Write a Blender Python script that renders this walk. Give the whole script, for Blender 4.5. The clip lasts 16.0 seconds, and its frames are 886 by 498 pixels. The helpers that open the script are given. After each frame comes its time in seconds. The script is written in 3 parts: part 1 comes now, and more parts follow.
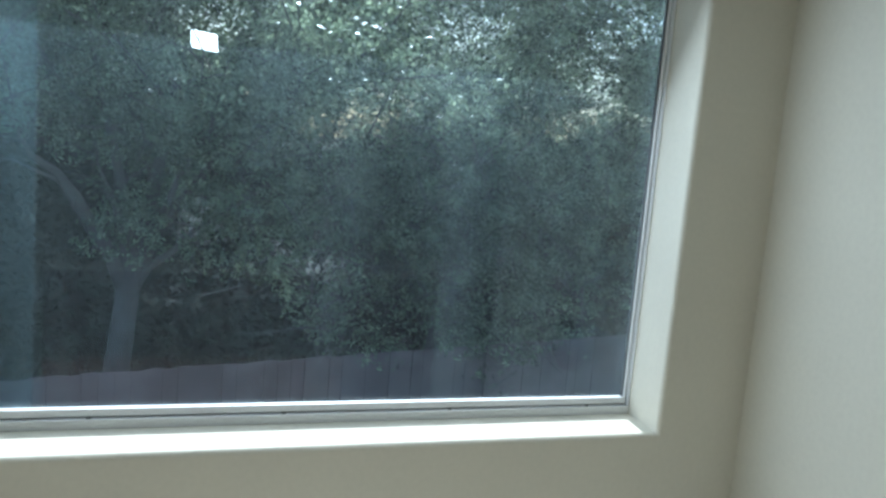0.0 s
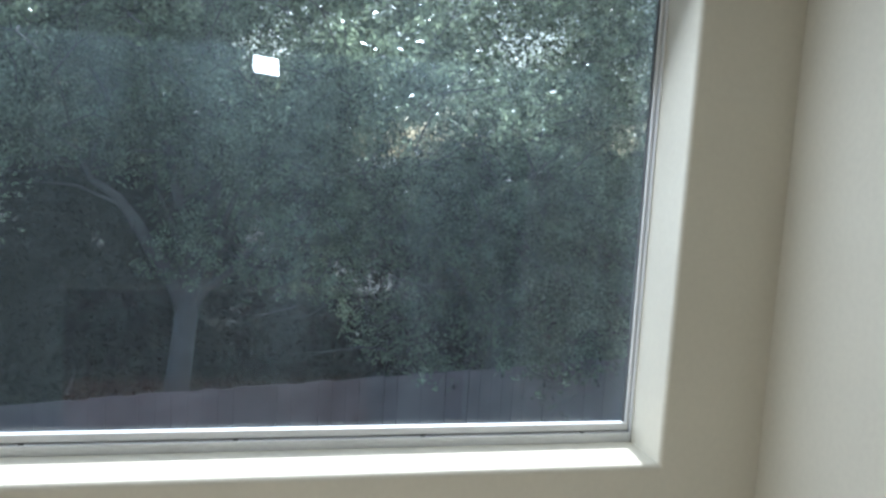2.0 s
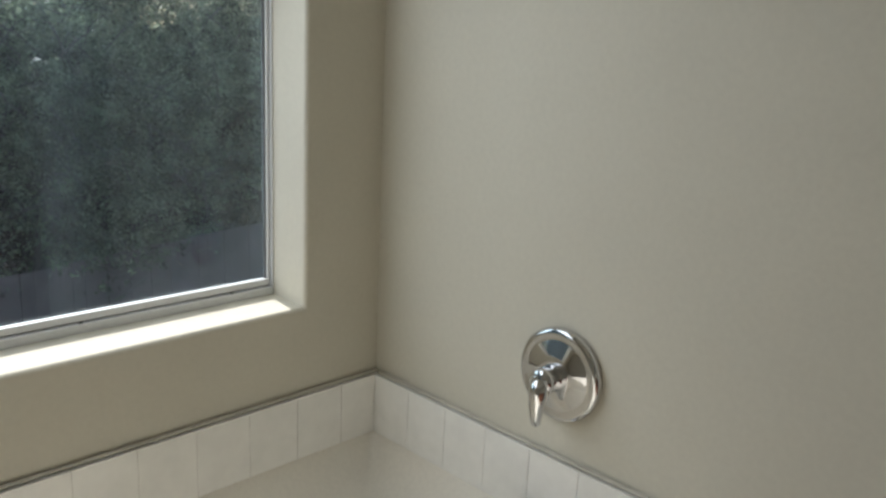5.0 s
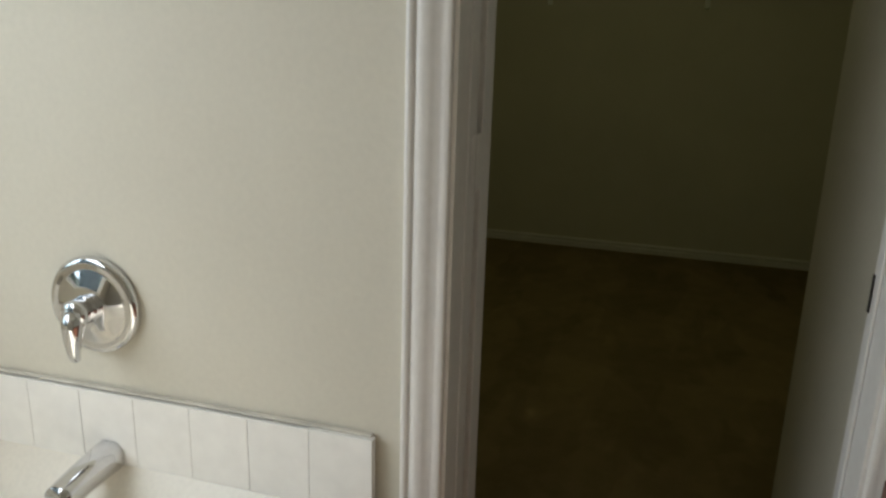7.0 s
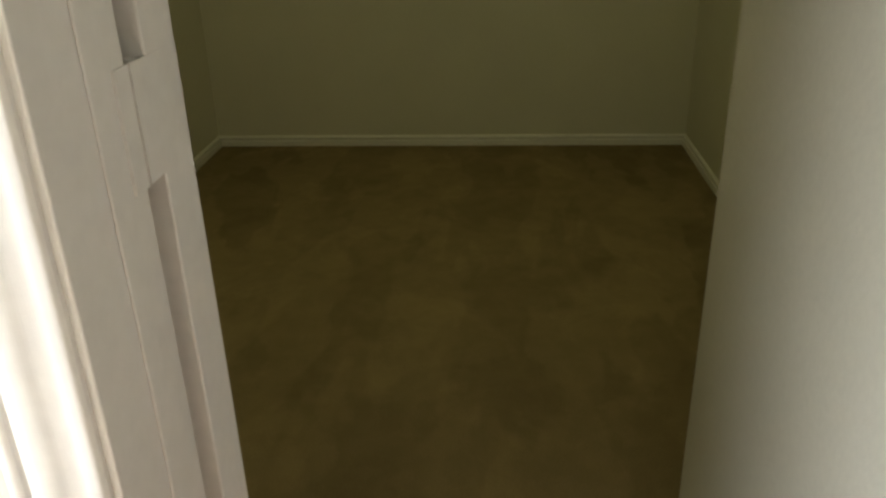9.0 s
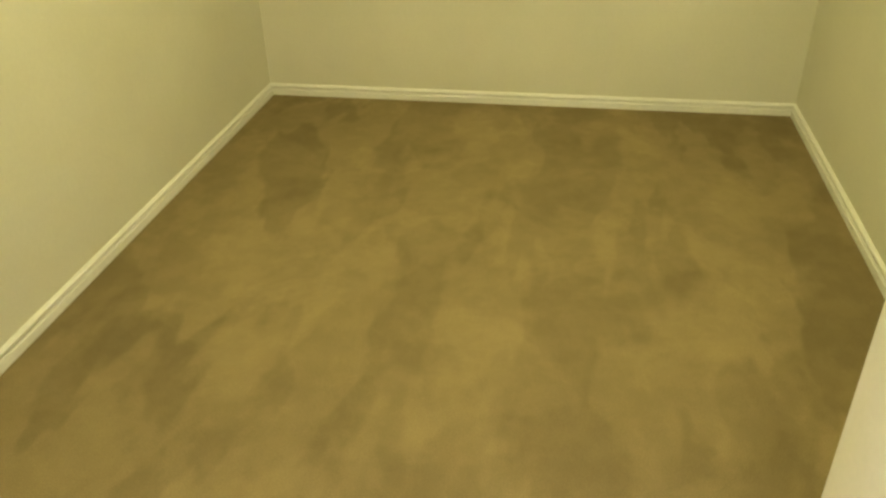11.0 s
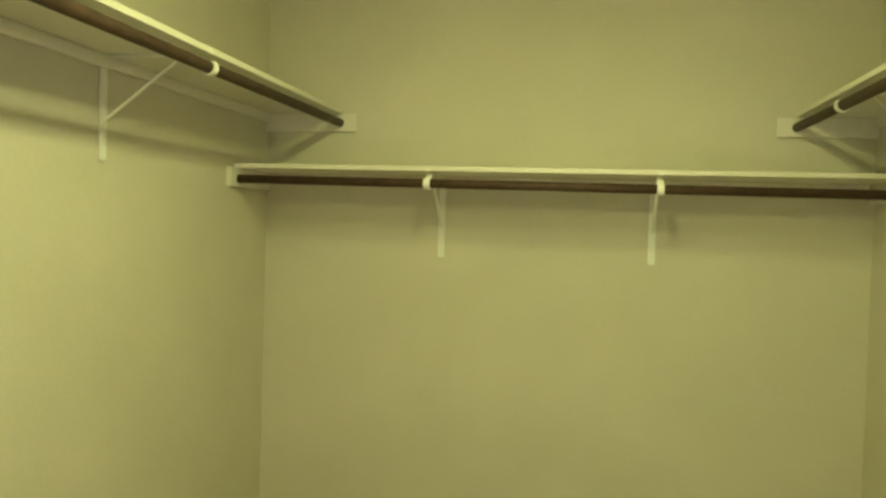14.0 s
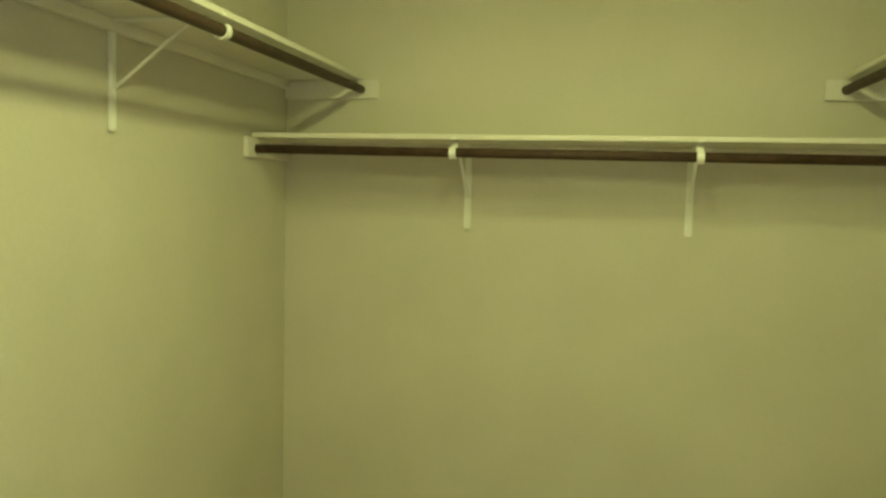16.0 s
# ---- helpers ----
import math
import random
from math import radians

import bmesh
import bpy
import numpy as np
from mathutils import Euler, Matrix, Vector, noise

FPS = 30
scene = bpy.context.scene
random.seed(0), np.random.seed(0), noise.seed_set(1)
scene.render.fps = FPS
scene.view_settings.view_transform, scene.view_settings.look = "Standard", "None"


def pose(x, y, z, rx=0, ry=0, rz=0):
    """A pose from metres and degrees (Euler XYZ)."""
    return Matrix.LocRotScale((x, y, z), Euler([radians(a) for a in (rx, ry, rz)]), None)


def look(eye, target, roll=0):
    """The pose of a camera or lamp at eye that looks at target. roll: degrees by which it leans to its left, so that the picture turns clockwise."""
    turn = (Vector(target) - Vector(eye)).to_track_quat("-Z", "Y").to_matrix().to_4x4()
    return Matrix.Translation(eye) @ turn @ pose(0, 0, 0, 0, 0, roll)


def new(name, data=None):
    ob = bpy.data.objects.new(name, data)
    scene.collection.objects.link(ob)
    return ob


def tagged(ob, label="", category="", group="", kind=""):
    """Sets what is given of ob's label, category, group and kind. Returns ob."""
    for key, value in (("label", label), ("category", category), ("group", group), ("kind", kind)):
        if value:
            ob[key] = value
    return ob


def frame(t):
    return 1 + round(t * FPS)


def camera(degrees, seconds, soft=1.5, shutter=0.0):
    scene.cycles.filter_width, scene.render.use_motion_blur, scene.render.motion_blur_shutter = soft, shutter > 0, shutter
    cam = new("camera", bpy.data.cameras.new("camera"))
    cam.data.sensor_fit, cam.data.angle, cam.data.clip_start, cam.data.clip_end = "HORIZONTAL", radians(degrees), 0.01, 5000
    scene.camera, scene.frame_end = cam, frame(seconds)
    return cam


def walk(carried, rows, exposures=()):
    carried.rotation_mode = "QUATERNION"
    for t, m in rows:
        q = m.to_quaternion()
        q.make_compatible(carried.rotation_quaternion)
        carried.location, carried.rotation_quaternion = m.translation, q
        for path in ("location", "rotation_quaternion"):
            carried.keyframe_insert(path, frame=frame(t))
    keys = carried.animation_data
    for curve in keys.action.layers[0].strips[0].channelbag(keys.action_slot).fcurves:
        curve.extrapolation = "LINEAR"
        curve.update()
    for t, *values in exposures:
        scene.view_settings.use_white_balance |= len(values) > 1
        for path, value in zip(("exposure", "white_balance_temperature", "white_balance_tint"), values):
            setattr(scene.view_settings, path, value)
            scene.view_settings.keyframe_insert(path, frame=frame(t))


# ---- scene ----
# Camera: seconds, eye x y z, heading (counter-clockwise from north), pitch, lean
PATH = [
    (0.0, -1.096, -1.310, 1.372, -18.07, -7.88, 4.81),
    (0.5, -1.028, -1.254, 1.380, -16.65, -6.42, 4.26),
    (1.0, -0.999, -1.240, 1.372, -15.73, -6.40, 4.05),
    (1.5, -0.938, -1.219, 1.353, -14.39, -6.47, 3.73),
    (2.0, -0.878, -1.220, 1.347, -12.86, -6.87, 3.32),
    (2.5, -0.827, -1.185, 1.325, -11.48, -7.46, 2.43),
    (3.0, -0.825, -1.188, 1.311, -11.34, -8.30, 0.98),
    (3.2, -0.825, -1.166, 1.298, -12.46, -8.67, 0.50),
    (5.3, -1.126, -1.304, 1.350, -50.80, -13.78, 2.32),
    (5.5, -1.130, -1.321, 1.328, -53.86, -13.38, 1.62),
    (6.0, -1.102, -1.371, 1.307, -60.10, -13.76, 1.38),
    (6.5, -1.102, -1.388, 1.303, -67.76, -15.03, 1.51),
    (7.0, -1.071, -1.415, 1.295, -74.13, -16.47, 1.65),
    (7.5, -0.936, -1.483, 1.279, -75.61, -18.42, 1.11),
    (8.0, -0.803, -1.446, 1.250, -80.74, -19.97, 1.68),
    (8.3, -0.685, -1.451, 1.248, -81.45, -21.69, 0.76),
    (8.5, -0.619, -1.453, 1.250, -81.81, -23.55, 0.09),
    (8.8, -0.512, -1.424, 1.231, -83.61, -25.16, -1.41),
    (9.0, -0.413, -1.381, 1.227, -85.54, -24.81, -1.55),
    (9.2, -0.346, -1.378, 1.221, -85.84, -27.22, 2.07),
    (11.3, 0.071, -1.379, 1.348, -79.00, -31.27, -1.85),
    (11.5, 0.082, -1.382, 1.352, -78.85, -28.90, -1.58),
    (12.0, 0.087, -1.420, 1.396, -78.29, -22.91, -1.30),
    (12.5, 0.123, -1.420, 1.425, -78.43, -16.73, -0.91),
    (13.0, 0.157, -1.346, 1.420, -79.46, -10.26, 0.07),
    (13.5, 0.253, -1.292, 1.454, -79.82, -5.52, 0.94),
    (14.0, 0.316, -1.276, 1.476, -79.60, -1.72, 1.70),
    (14.5, 0.359, -1.270, 1.482, -79.15, 1.00, 2.17),
    (15.0, 0.396, -1.266, 1.489, -78.64, 2.18, 2.32),
    (15.5, 0.423, -1.261, 1.497, -78.18, 0.93, 2.15),
    (16.0, 0.435, -1.237, 1.487, -78.09, -4.05, 1.40),
]


def eye_pose(x, y, z, heading, pitch, lean):
    turn = Euler((0, 0, radians(heading))).to_matrix().to_4x4() @ Euler((radians(90 + pitch), 0, 0)).to_matrix().to_4x4() @ Euler((0, 0, radians(lean))).to_matrix().to_4x4()
    return Matrix.Translation((x, y, z)) @ turn


cam = camera(57.77, 16.0, soft=2.6)
EXPOSURES = [(0.0, 0.5, 5200, 4), (1.0, 0.6, 5150, 3), (2.0, 0.65, 5500, 11), (3.2, 0.7, 5900, 13), (5.3, 0.1, 6050, 11), (6.0, 0.34, 6050, 10), (6.5, 0.66, 6050, 10), (7.0, 0.8, 6100, 11), (7.5, 1.0, 6100, 11), (8.0, 1.15, 6100, 11), (8.5, 1.6, 6150, 12),
             (9.0, 2.42, 6200, 12), (9.2, 2.66, 6250, 12), (10.2, 4.0, 6500, 11), (11.3, 5.33, 6500, 11), (12.5, 5.0, 6500, 8), (14.0, 4.62, 6500, -2), (16.0, 4.5, 6400, -7)]
walk(cam, [(t, eye_pose(*p)) for t, *p in PATH], EXPOSURES)

# ---- world, sun, lamps ----
SUN_ELEV, SUN_AZ = 41.0, 7.0  # degrees; azimuth from north towards east
world = bpy.data.worlds.new("sky")
scene.world = world
world.use_nodes = True
wn = world.node_tree.nodes
sky = wn.new("ShaderNodeTexSky")
sky.sky_type = "NISHITA"
sky.sun_disc = False
sky.dust_density = 3.0
sky.sun_elevation, sky.sun_rotation = radians(SUN_ELEV), radians(SUN_AZ)
wn["Background"].inputs["Strength"].default_value = 0.14
world.node_tree.links.new(sky.outputs[0], wn["Background"].inputs[0])

sun_data = bpy.data.lights.new("sun", "SUN")
sun_data.energy, sun_data.angle, sun_data.color = 5.0, radians(0.6), (1.0, 0.95, 0.86)
sun_ob = new("sun", sun_data)
e, a = radians(SUN_ELEV), radians(SUN_AZ)
sun_way = Vector((math.sin(a) * math.cos(e), math.cos(a) * math.cos(e), math.sin(e)))
sun_ob.matrix_world = look(sun_way * 30, (0, 0, 0))

# skylight in the window opening
win_data = bpy.data.lights.new("window_skylight", "AREA")
win_data.shape, win_data.size, win_data.size_y = "RECTANGLE", 1.30, 1.10
win_data.energy, win_data.color = 8.5, (0.96, 1.0, 0.99)
win_ob = new("window_skylight", win_data)
win_ob.matrix_world = look((-0.955, 0.165, 1.44), (-0.955, -1.0, 0.72))

lamp_data = bpy.data.lights.new("closet_lamp", "AREA")
lamp_data.shape, lamp_data.size, lamp_data.size_y = "RECTANGLE", 0.045, 0.66
lamp_data.energy, lamp_data.color = 1.04, (0.97, 0.95, 0.37)
lamp_ob = new("closet_lamp", lamp_data)
lamp_ob.matrix_world = look((1.7, -1.13, 2.36), (2.15, -1.13, 0.36))


# ---- materials ----
def mat(name, base, rough=0.6, metal=0.0, vary=0.06, scale=6.0, bump=0.0, bump_scale=120.0, fine=0.03, spec=0.5):
    m = bpy.data.materials.new(name)
    m.use_nodes = True
    n, l = m.node_tree.nodes, m.node_tree.links
    b = n["Principled BSDF"]
    b.inputs["Roughness"].default_value, b.inputs["Metallic"].default_value = rough, metal
    b.inputs["Specular IOR Level"].default_value = spec
    geo = n.new("ShaderNodeNewGeometry")
    big, small = n.new("ShaderNodeTexNoise"), n.new("ShaderNodeTexNoise")
    big.inputs["Scale"].default_value, big.inputs["Detail"].default_value = scale, 4
    small.inputs["Scale"].default_value, small.inputs["Detail"].default_value = bump_scale, 3
    for t in (big, small):
        l.new(geo.outputs["Position"], t.inputs["Vector"])
    ramp = n.new("ShaderNodeMapRange")
    ramp.inputs["From Min"].default_value, ramp.inputs["From Max"].default_value = 0.3, 0.7
    ramp.inputs["To Min"].default_value, ramp.inputs["To Max"].default_value = 1 - vary, 1 + vary
    l.new(big.outputs[0], ramp.inputs["Value"])
    ramp2 = n.new("ShaderNodeMapRange")
    ramp2.inputs["From Min"].default_value, ramp2.inputs["From Max"].default_value = 0.3, 0.7
    ramp2.inputs["To Min"].default_value, ramp2.inputs["To Max"].default_value = 1 - fine, 1 + fine
    l.new(small.outputs[0], ramp2.inputs["Value"])
    mul = n.new("ShaderNodeMath")
    mul.operation = "MULTIPLY"
    l.new(ramp.outputs[0], mul.inputs[0])
    l.new(ramp2.outputs[0], mul.inputs[1])
    vec = n.new("ShaderNodeVectorMath")
    vec.operation = "SCALE"
    vec.inputs[0].default_value = base
    l.new(mul.outputs[0], vec.inputs["Scale"])
    l.new(vec.outputs[0], b.inputs["Base Color"])
    if bump:
        bp = n.new("ShaderNodeBump")
        bp.inputs["Strength"].default_value, bp.inputs["Distance"].default_value = bump, 0.002
        l.new(small.outputs[0], bp.inputs["Height"])
        l.new(bp.outputs[0], b.inputs["Normal"])
    return m


M_WALL = mat("wall_paint", (0.632, 0.60, 0.505), 0.75, vary=0.035, scale=2.5, bump=0.25, bump_scale=90, fine=0.02, spec=0.3)
M_TRIM = mat("trim_paint", (0.74, 0.715, 0.68), 0.38, vary=0.03, scale=5, bump=0.1, bump_scale=60)
M_CEIL = mat("ceiling_paint", (0.72, 0.68, 0.58), 0.9, vary=0.03, bump=0.5, bump_scale=70)
M_TILE = mat("glazed_tile", (0.86, 0.845, 0.80), 0.18, vary=0.02, scale=9, bump=0.03, bump_scale=30)
M_GROUT = mat("grout", (0.85, 0.83, 0.78), 0.9, vary=0.08)
M_CAULK = mat("caulk", (0.64, 0.60, 0.52), 0.7, vary=0.2, scale=14)
M_TUB = mat("tub_acrylic", (0.81, 0.765, 0.67), 0.2, vary=0.02)
M_CHROME = mat("chrome", (0.70, 0.70, 0.71), 0.05, metal=1.0, vary=0.02)
M_VINYL = mat("window_vinyl", (0.75, 0.76, 0.77), 0.35, vary=0.03)
M_GASKET = mat("gasket", (0.09, 0.09, 0.09), 0.6, vary=0.1)
M_ROD = mat("rod_wood", (0.070, 0.042, 0.029), 0.6, vary=0.25, scale=20, spec=0.25)
M_SHELF = mat("shelf_paint", (0.76, 0.73, 0.66), 0.45, vary=0.03, scale=8)
M_BRKT = mat("bracket_enamel", (0.86, 0.86, 0.82), 0.4, vary=0.03)
M_BRASS = mat("dark_metal", (0.05, 0.045, 0.04), 0.4, metal=0.8)
M_BFLOOR = mat("bath_floor", (0.42, 0.36, 0.29), 0.45, vary=0.1, scale=4)
M_COUNTER = mat("cultured_marble", (0.70, 0.62, 0.52), 0.25, vary=0.06, scale=8)
M_CABINET = mat("cabinet_wood", (0.14, 0.06, 0.035), 0.4, vary=0.2, scale=10)
# shade under the trees is put into this ground colour
M_SHADED_GROUND = mat("ground", (0.028, 0.022, 0.016), 0.95, vary=0.4, scale=1.5)
M_FENCE = mat("fence_wood", (0.235, 0.178, 0.182), 0.9, vary=0.3, scale=2.2)
M_BARK = mat("bark", (0.17, 0.145, 0.14), 0.95, vary=0.3, scale=4, bump=0.8, bump_scale=25)
M_WHITE = mat("white_paint", (0.85, 0.85, 0.85), 0.5, vary=0.02)


def carpet_material():
    """Cut pile: brushed patches with soft and crisp borders, strokes that run with the vacuum, fine tufts."""
    m = mat("carpet", (0.25, 0.185, 0.098), 1.0, vary=0.05, scale=3.0, bump=1.0, bump_scale=320, fine=0.16, spec=0.05)
    n, l = m.node_tree.nodes, m.node_tree.links
    b = n["Principled BSDF"]
    src = b.inputs["Base Color"].links[0].from_socket
    geo = n.new("ShaderNodeNewGeometry")

    def layer(stretch, scale, detail, rough, distort, lo, hi, dark, light):
        v = n.new("ShaderNodeVectorMath")
        v.operation = "MULTIPLY"
        v.inputs[1].default_value = stretch
        l.new(geo.outputs["Position"], v.inputs[0])
        t = n.new("ShaderNodeTexNoise")
        t.inputs["Scale"].default_value, t.inputs["Detail"].default_value = scale, detail
        t.inputs["Roughness"].default_value, t.inputs["Distortion"].default_value = rough, distort
        l.new(v.outputs[0], t.inputs["Vector"])
        e_ = n.new("ShaderNodeMapRange")
        e_.interpolation_type = "SMOOTHSTEP"
        e_.inputs["From Min"].default_value, e_.inputs["From Max"].default_value = lo, hi
        e_.inputs["To Min"].default_value, e_.inputs["To Max"].default_value = dark, light
        l.new(t.outputs[0], e_.inputs["Value"])
        return e_.outputs[0]

    def times(p, q):
        k = n.new("ShaderNodeMath")
        k.operation = "MULTIPLY"
        l.new(p, k.inputs[0])
        l.new(q, k.inputs[1])
        return k.outputs[0]

    strokes = layer((0.5, 1.3, 1.0), 2.6, 3.0, 0.55, 0.2, 0.47, 0.53, 0.92, 1.06)
    steps = layer((0.8, 1.0, 1.0), 3.0, 4.0, 0.6, 0.35, 0.46, 0.58, 0.94, 1.07)
    pile = layer((1.0, 1.0, 1.0), 11.0, 4.0, 0.65, 0.2, 0.36, 0.66, 0.95, 1.05)
    # paler down the middle, darker pile along the walls
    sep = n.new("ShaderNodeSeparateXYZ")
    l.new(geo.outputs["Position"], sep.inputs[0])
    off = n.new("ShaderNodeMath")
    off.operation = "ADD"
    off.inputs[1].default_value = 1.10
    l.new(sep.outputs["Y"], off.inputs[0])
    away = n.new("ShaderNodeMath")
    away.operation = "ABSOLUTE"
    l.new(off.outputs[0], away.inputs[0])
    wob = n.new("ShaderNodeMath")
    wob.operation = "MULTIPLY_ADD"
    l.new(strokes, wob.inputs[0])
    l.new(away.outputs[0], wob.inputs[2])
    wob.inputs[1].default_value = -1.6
    mid_tone = n.new("ShaderNodeMapRange")
    mid_tone.interpolation_type = "SMOOTHSTEP"
    mid_tone.inputs["From Min"].default_value, mid_tone.inputs["From Max"].default_value = -0.95, -0.60
    mid_tone.inputs["To Min"].default_value, mid_tone.inputs["To Max"].default_value = 1.05, 0.93
    l.new(wob.outputs[0], mid_tone.inputs["Value"])
    v = n.new("ShaderNodeVectorMath")
    v.operation = "SCALE"
    l.new(src, v.inputs[0])
    l.new(times(times(strokes, steps), times(pile, mid_tone.outputs[0])), v.inputs["Scale"])
    l.new(v.outputs[0], b.inputs["Base Color"])
    return m


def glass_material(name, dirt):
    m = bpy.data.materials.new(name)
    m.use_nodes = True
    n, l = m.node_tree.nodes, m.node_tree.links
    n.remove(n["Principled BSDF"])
    clear, gloss, dust_haze = n.new("ShaderNodeBsdfTransparent"), n.new("ShaderNodeBsdfGlossy"), n.new("ShaderNodeBsdfDiffuse")
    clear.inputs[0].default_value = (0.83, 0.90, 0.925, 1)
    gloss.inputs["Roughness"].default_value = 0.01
    dust_haze.inputs[0].default_value = (0.59, 0.73, 0.785, 1)
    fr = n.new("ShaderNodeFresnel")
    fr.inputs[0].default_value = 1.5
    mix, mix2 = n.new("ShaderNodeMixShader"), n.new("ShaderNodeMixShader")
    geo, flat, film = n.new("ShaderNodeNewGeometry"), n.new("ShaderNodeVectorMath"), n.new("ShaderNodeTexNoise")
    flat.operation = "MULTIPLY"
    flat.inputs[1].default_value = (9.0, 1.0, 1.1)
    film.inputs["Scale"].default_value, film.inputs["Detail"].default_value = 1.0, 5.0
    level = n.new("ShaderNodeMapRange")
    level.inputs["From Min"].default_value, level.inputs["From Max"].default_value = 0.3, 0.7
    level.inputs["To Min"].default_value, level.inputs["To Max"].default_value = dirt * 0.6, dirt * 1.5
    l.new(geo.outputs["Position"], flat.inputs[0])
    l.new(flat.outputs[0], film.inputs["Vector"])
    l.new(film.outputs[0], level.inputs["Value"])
    # glare painted into the film: thicker higher up and along the frame's side
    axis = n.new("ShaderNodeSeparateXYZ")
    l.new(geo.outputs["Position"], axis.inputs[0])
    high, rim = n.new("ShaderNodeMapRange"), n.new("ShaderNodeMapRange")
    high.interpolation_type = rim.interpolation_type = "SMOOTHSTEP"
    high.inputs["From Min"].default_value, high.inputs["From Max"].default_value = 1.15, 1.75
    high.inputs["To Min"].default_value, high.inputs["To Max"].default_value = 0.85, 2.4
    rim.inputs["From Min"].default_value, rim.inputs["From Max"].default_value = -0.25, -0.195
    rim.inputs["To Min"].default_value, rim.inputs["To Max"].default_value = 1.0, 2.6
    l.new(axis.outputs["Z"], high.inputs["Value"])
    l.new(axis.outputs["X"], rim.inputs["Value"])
    film_haze, film_glare = n.new("ShaderNodeMath"), n.new("ShaderNodeMath")
    film_haze.operation = film_glare.operation = "MULTIPLY"
    l.new(level.outputs[0], film_haze.inputs[0])
    l.new(high.outputs[0], film_haze.inputs[1])
    l.new(film_haze.outputs[0], film_glare.inputs[0])
    l.new(rim.outputs[0], film_glare.inputs[1])
    l.new(film_glare.outputs[0], mix2.inputs[0])
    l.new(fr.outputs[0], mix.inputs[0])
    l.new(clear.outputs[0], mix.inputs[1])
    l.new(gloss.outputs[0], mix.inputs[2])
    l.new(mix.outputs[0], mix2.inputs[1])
    l.new(dust_haze.outputs[0], mix2.inputs[2])
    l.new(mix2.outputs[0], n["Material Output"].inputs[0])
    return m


def leaf_material(name, low, high, rough=0.29):
    m = bpy.data.materials.new(name)
    m.use_nodes = True
    n, l = m.node_tree.nodes, m.node_tree.links
    b = n["Principled BSDF"]
    geo = n.new("ShaderNodeNewGeometry")
    ramp = n.new("ShaderNodeValToRGB")
    ramp.color_ramp.elements[0].color, ramp.color_ramp.elements[1].color = (*low, 1), (*high, 1)
    l.new(geo.outputs["Random Per Island"], ramp.inputs[0])
    # noise puts lit and shaded clumps into the leaf colour
    clump_tone = n.new("ShaderNodeTexNoise")
    clump_tone.inputs["Scale"].default_value, clump_tone.inputs["Detail"].default_value = 3.0, 4.0
    l.new(geo.outputs["Position"], clump_tone.inputs["Vector"])
    spread = n.new("ShaderNodeMapRange")
    spread.inputs["From Min"].default_value, spread.inputs["From Max"].default_value = 0.40, 0.62
    spread.inputs["To Min"].default_value, spread.inputs["To Max"].default_value = 0.25, 2.1
    l.new(clump_tone.outputs[0], spread.inputs["Value"])
    tone = n.new("ShaderNodeVectorMath")
    tone.operation = "SCALE"
    l.new(ramp.outputs[0], tone.inputs[0])
    l.new(spread.outputs[0], tone.inputs["Scale"])
    l.new(tone.outputs[0], b.inputs["Base Color"])
    b.inputs["Roughness"].default_value = rough
    thin, mix = n.new("ShaderNodeBsdfTranslucent"), n.new("ShaderNodeMixShader")
    through_leaf = n.new("ShaderNodeVectorMath")
    through_leaf.operation = "SCALE"
    through_leaf.inputs["Scale"].default_value = 1.75
    l.new(tone.outputs[0], through_leaf.inputs[0])
    l.new(through_leaf.outputs[0], thin.inputs[0])
    mix.inputs[0].default_value = 0.5
    l.new(b.outputs[0], mix.inputs[1])
    l.new(thin.outputs[0], mix.inputs[2])
    l.new(mix.outputs[0], n["Material Output"].inputs[0])
    return m


M_GLASS_2 = glass_material("window_glass_haze", 0.014)
M_LEAF_PALE = leaf_material("leaf_pale", (0.11, 0.135, 0.085), (0.26, 0.285, 0.185))
# near-black leaf colour holds the understory shade
M_LEAF_SHADE = leaf_material("leaf_shade", (0.014, 0.014, 0.012), (0.028, 0.027, 0.023), 0.75)
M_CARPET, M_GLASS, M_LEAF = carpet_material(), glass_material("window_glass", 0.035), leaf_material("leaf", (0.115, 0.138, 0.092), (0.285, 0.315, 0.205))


# ---- building blocks ----
def box(bm, lo, hi, bevel=0.0, seg=2):
    v = [bm.verts.new((x, y, z)) for x in (lo[0], hi[0]) for y in (lo[1], hi[1]) for z in (lo[2], hi[2])]
    f = [bm.faces.new([v[i] for i in q]) for q in ((0, 1, 3, 2), (4, 6, 7, 5), (0, 4, 5, 1), (2, 3, 7, 6), (0, 2, 6, 4), (1, 5, 7, 3))]
    if bevel:
        edges = list({ed for fc in f for ed in fc.edges})
        bmesh.ops.bevel(bm, geom=edges, offset=bevel, segments=seg, affect="EDGES", profile=0.5)
    return f


def mesh_of(bm, name, material, smooth=False):
    bmesh.ops.recalc_face_normals(bm, faces=bm.faces)
    me = bpy.data.meshes.new(name)
    bm.to_mesh(me)
    bm.free()
    me.materials.append(material)
    for p in me.polygons:
        p.use_smooth = smooth
    return me


def part(name, bm, material, parent=None, label="", smooth=False):
    ob = new(name, mesh_of(bm, name, material, smooth))
    if parent is not None:
        ob.parent = parent
        ob.matrix_parent_inverse = Matrix.Translation(parent.location).inverted() if parent.data is None else Matrix()
    if label:
        ob["label"] = label
    return ob


def thing(name, place, label, category, group=""):
    ob = new(name)
    ob.location = place
    return tagged(ob, label, category, group)


def boxes(*spec, bevel=0.0):
    bm = bmesh.new()
    for lo, hi in spec:
        box(bm, lo, hi, bevel)
    return bm


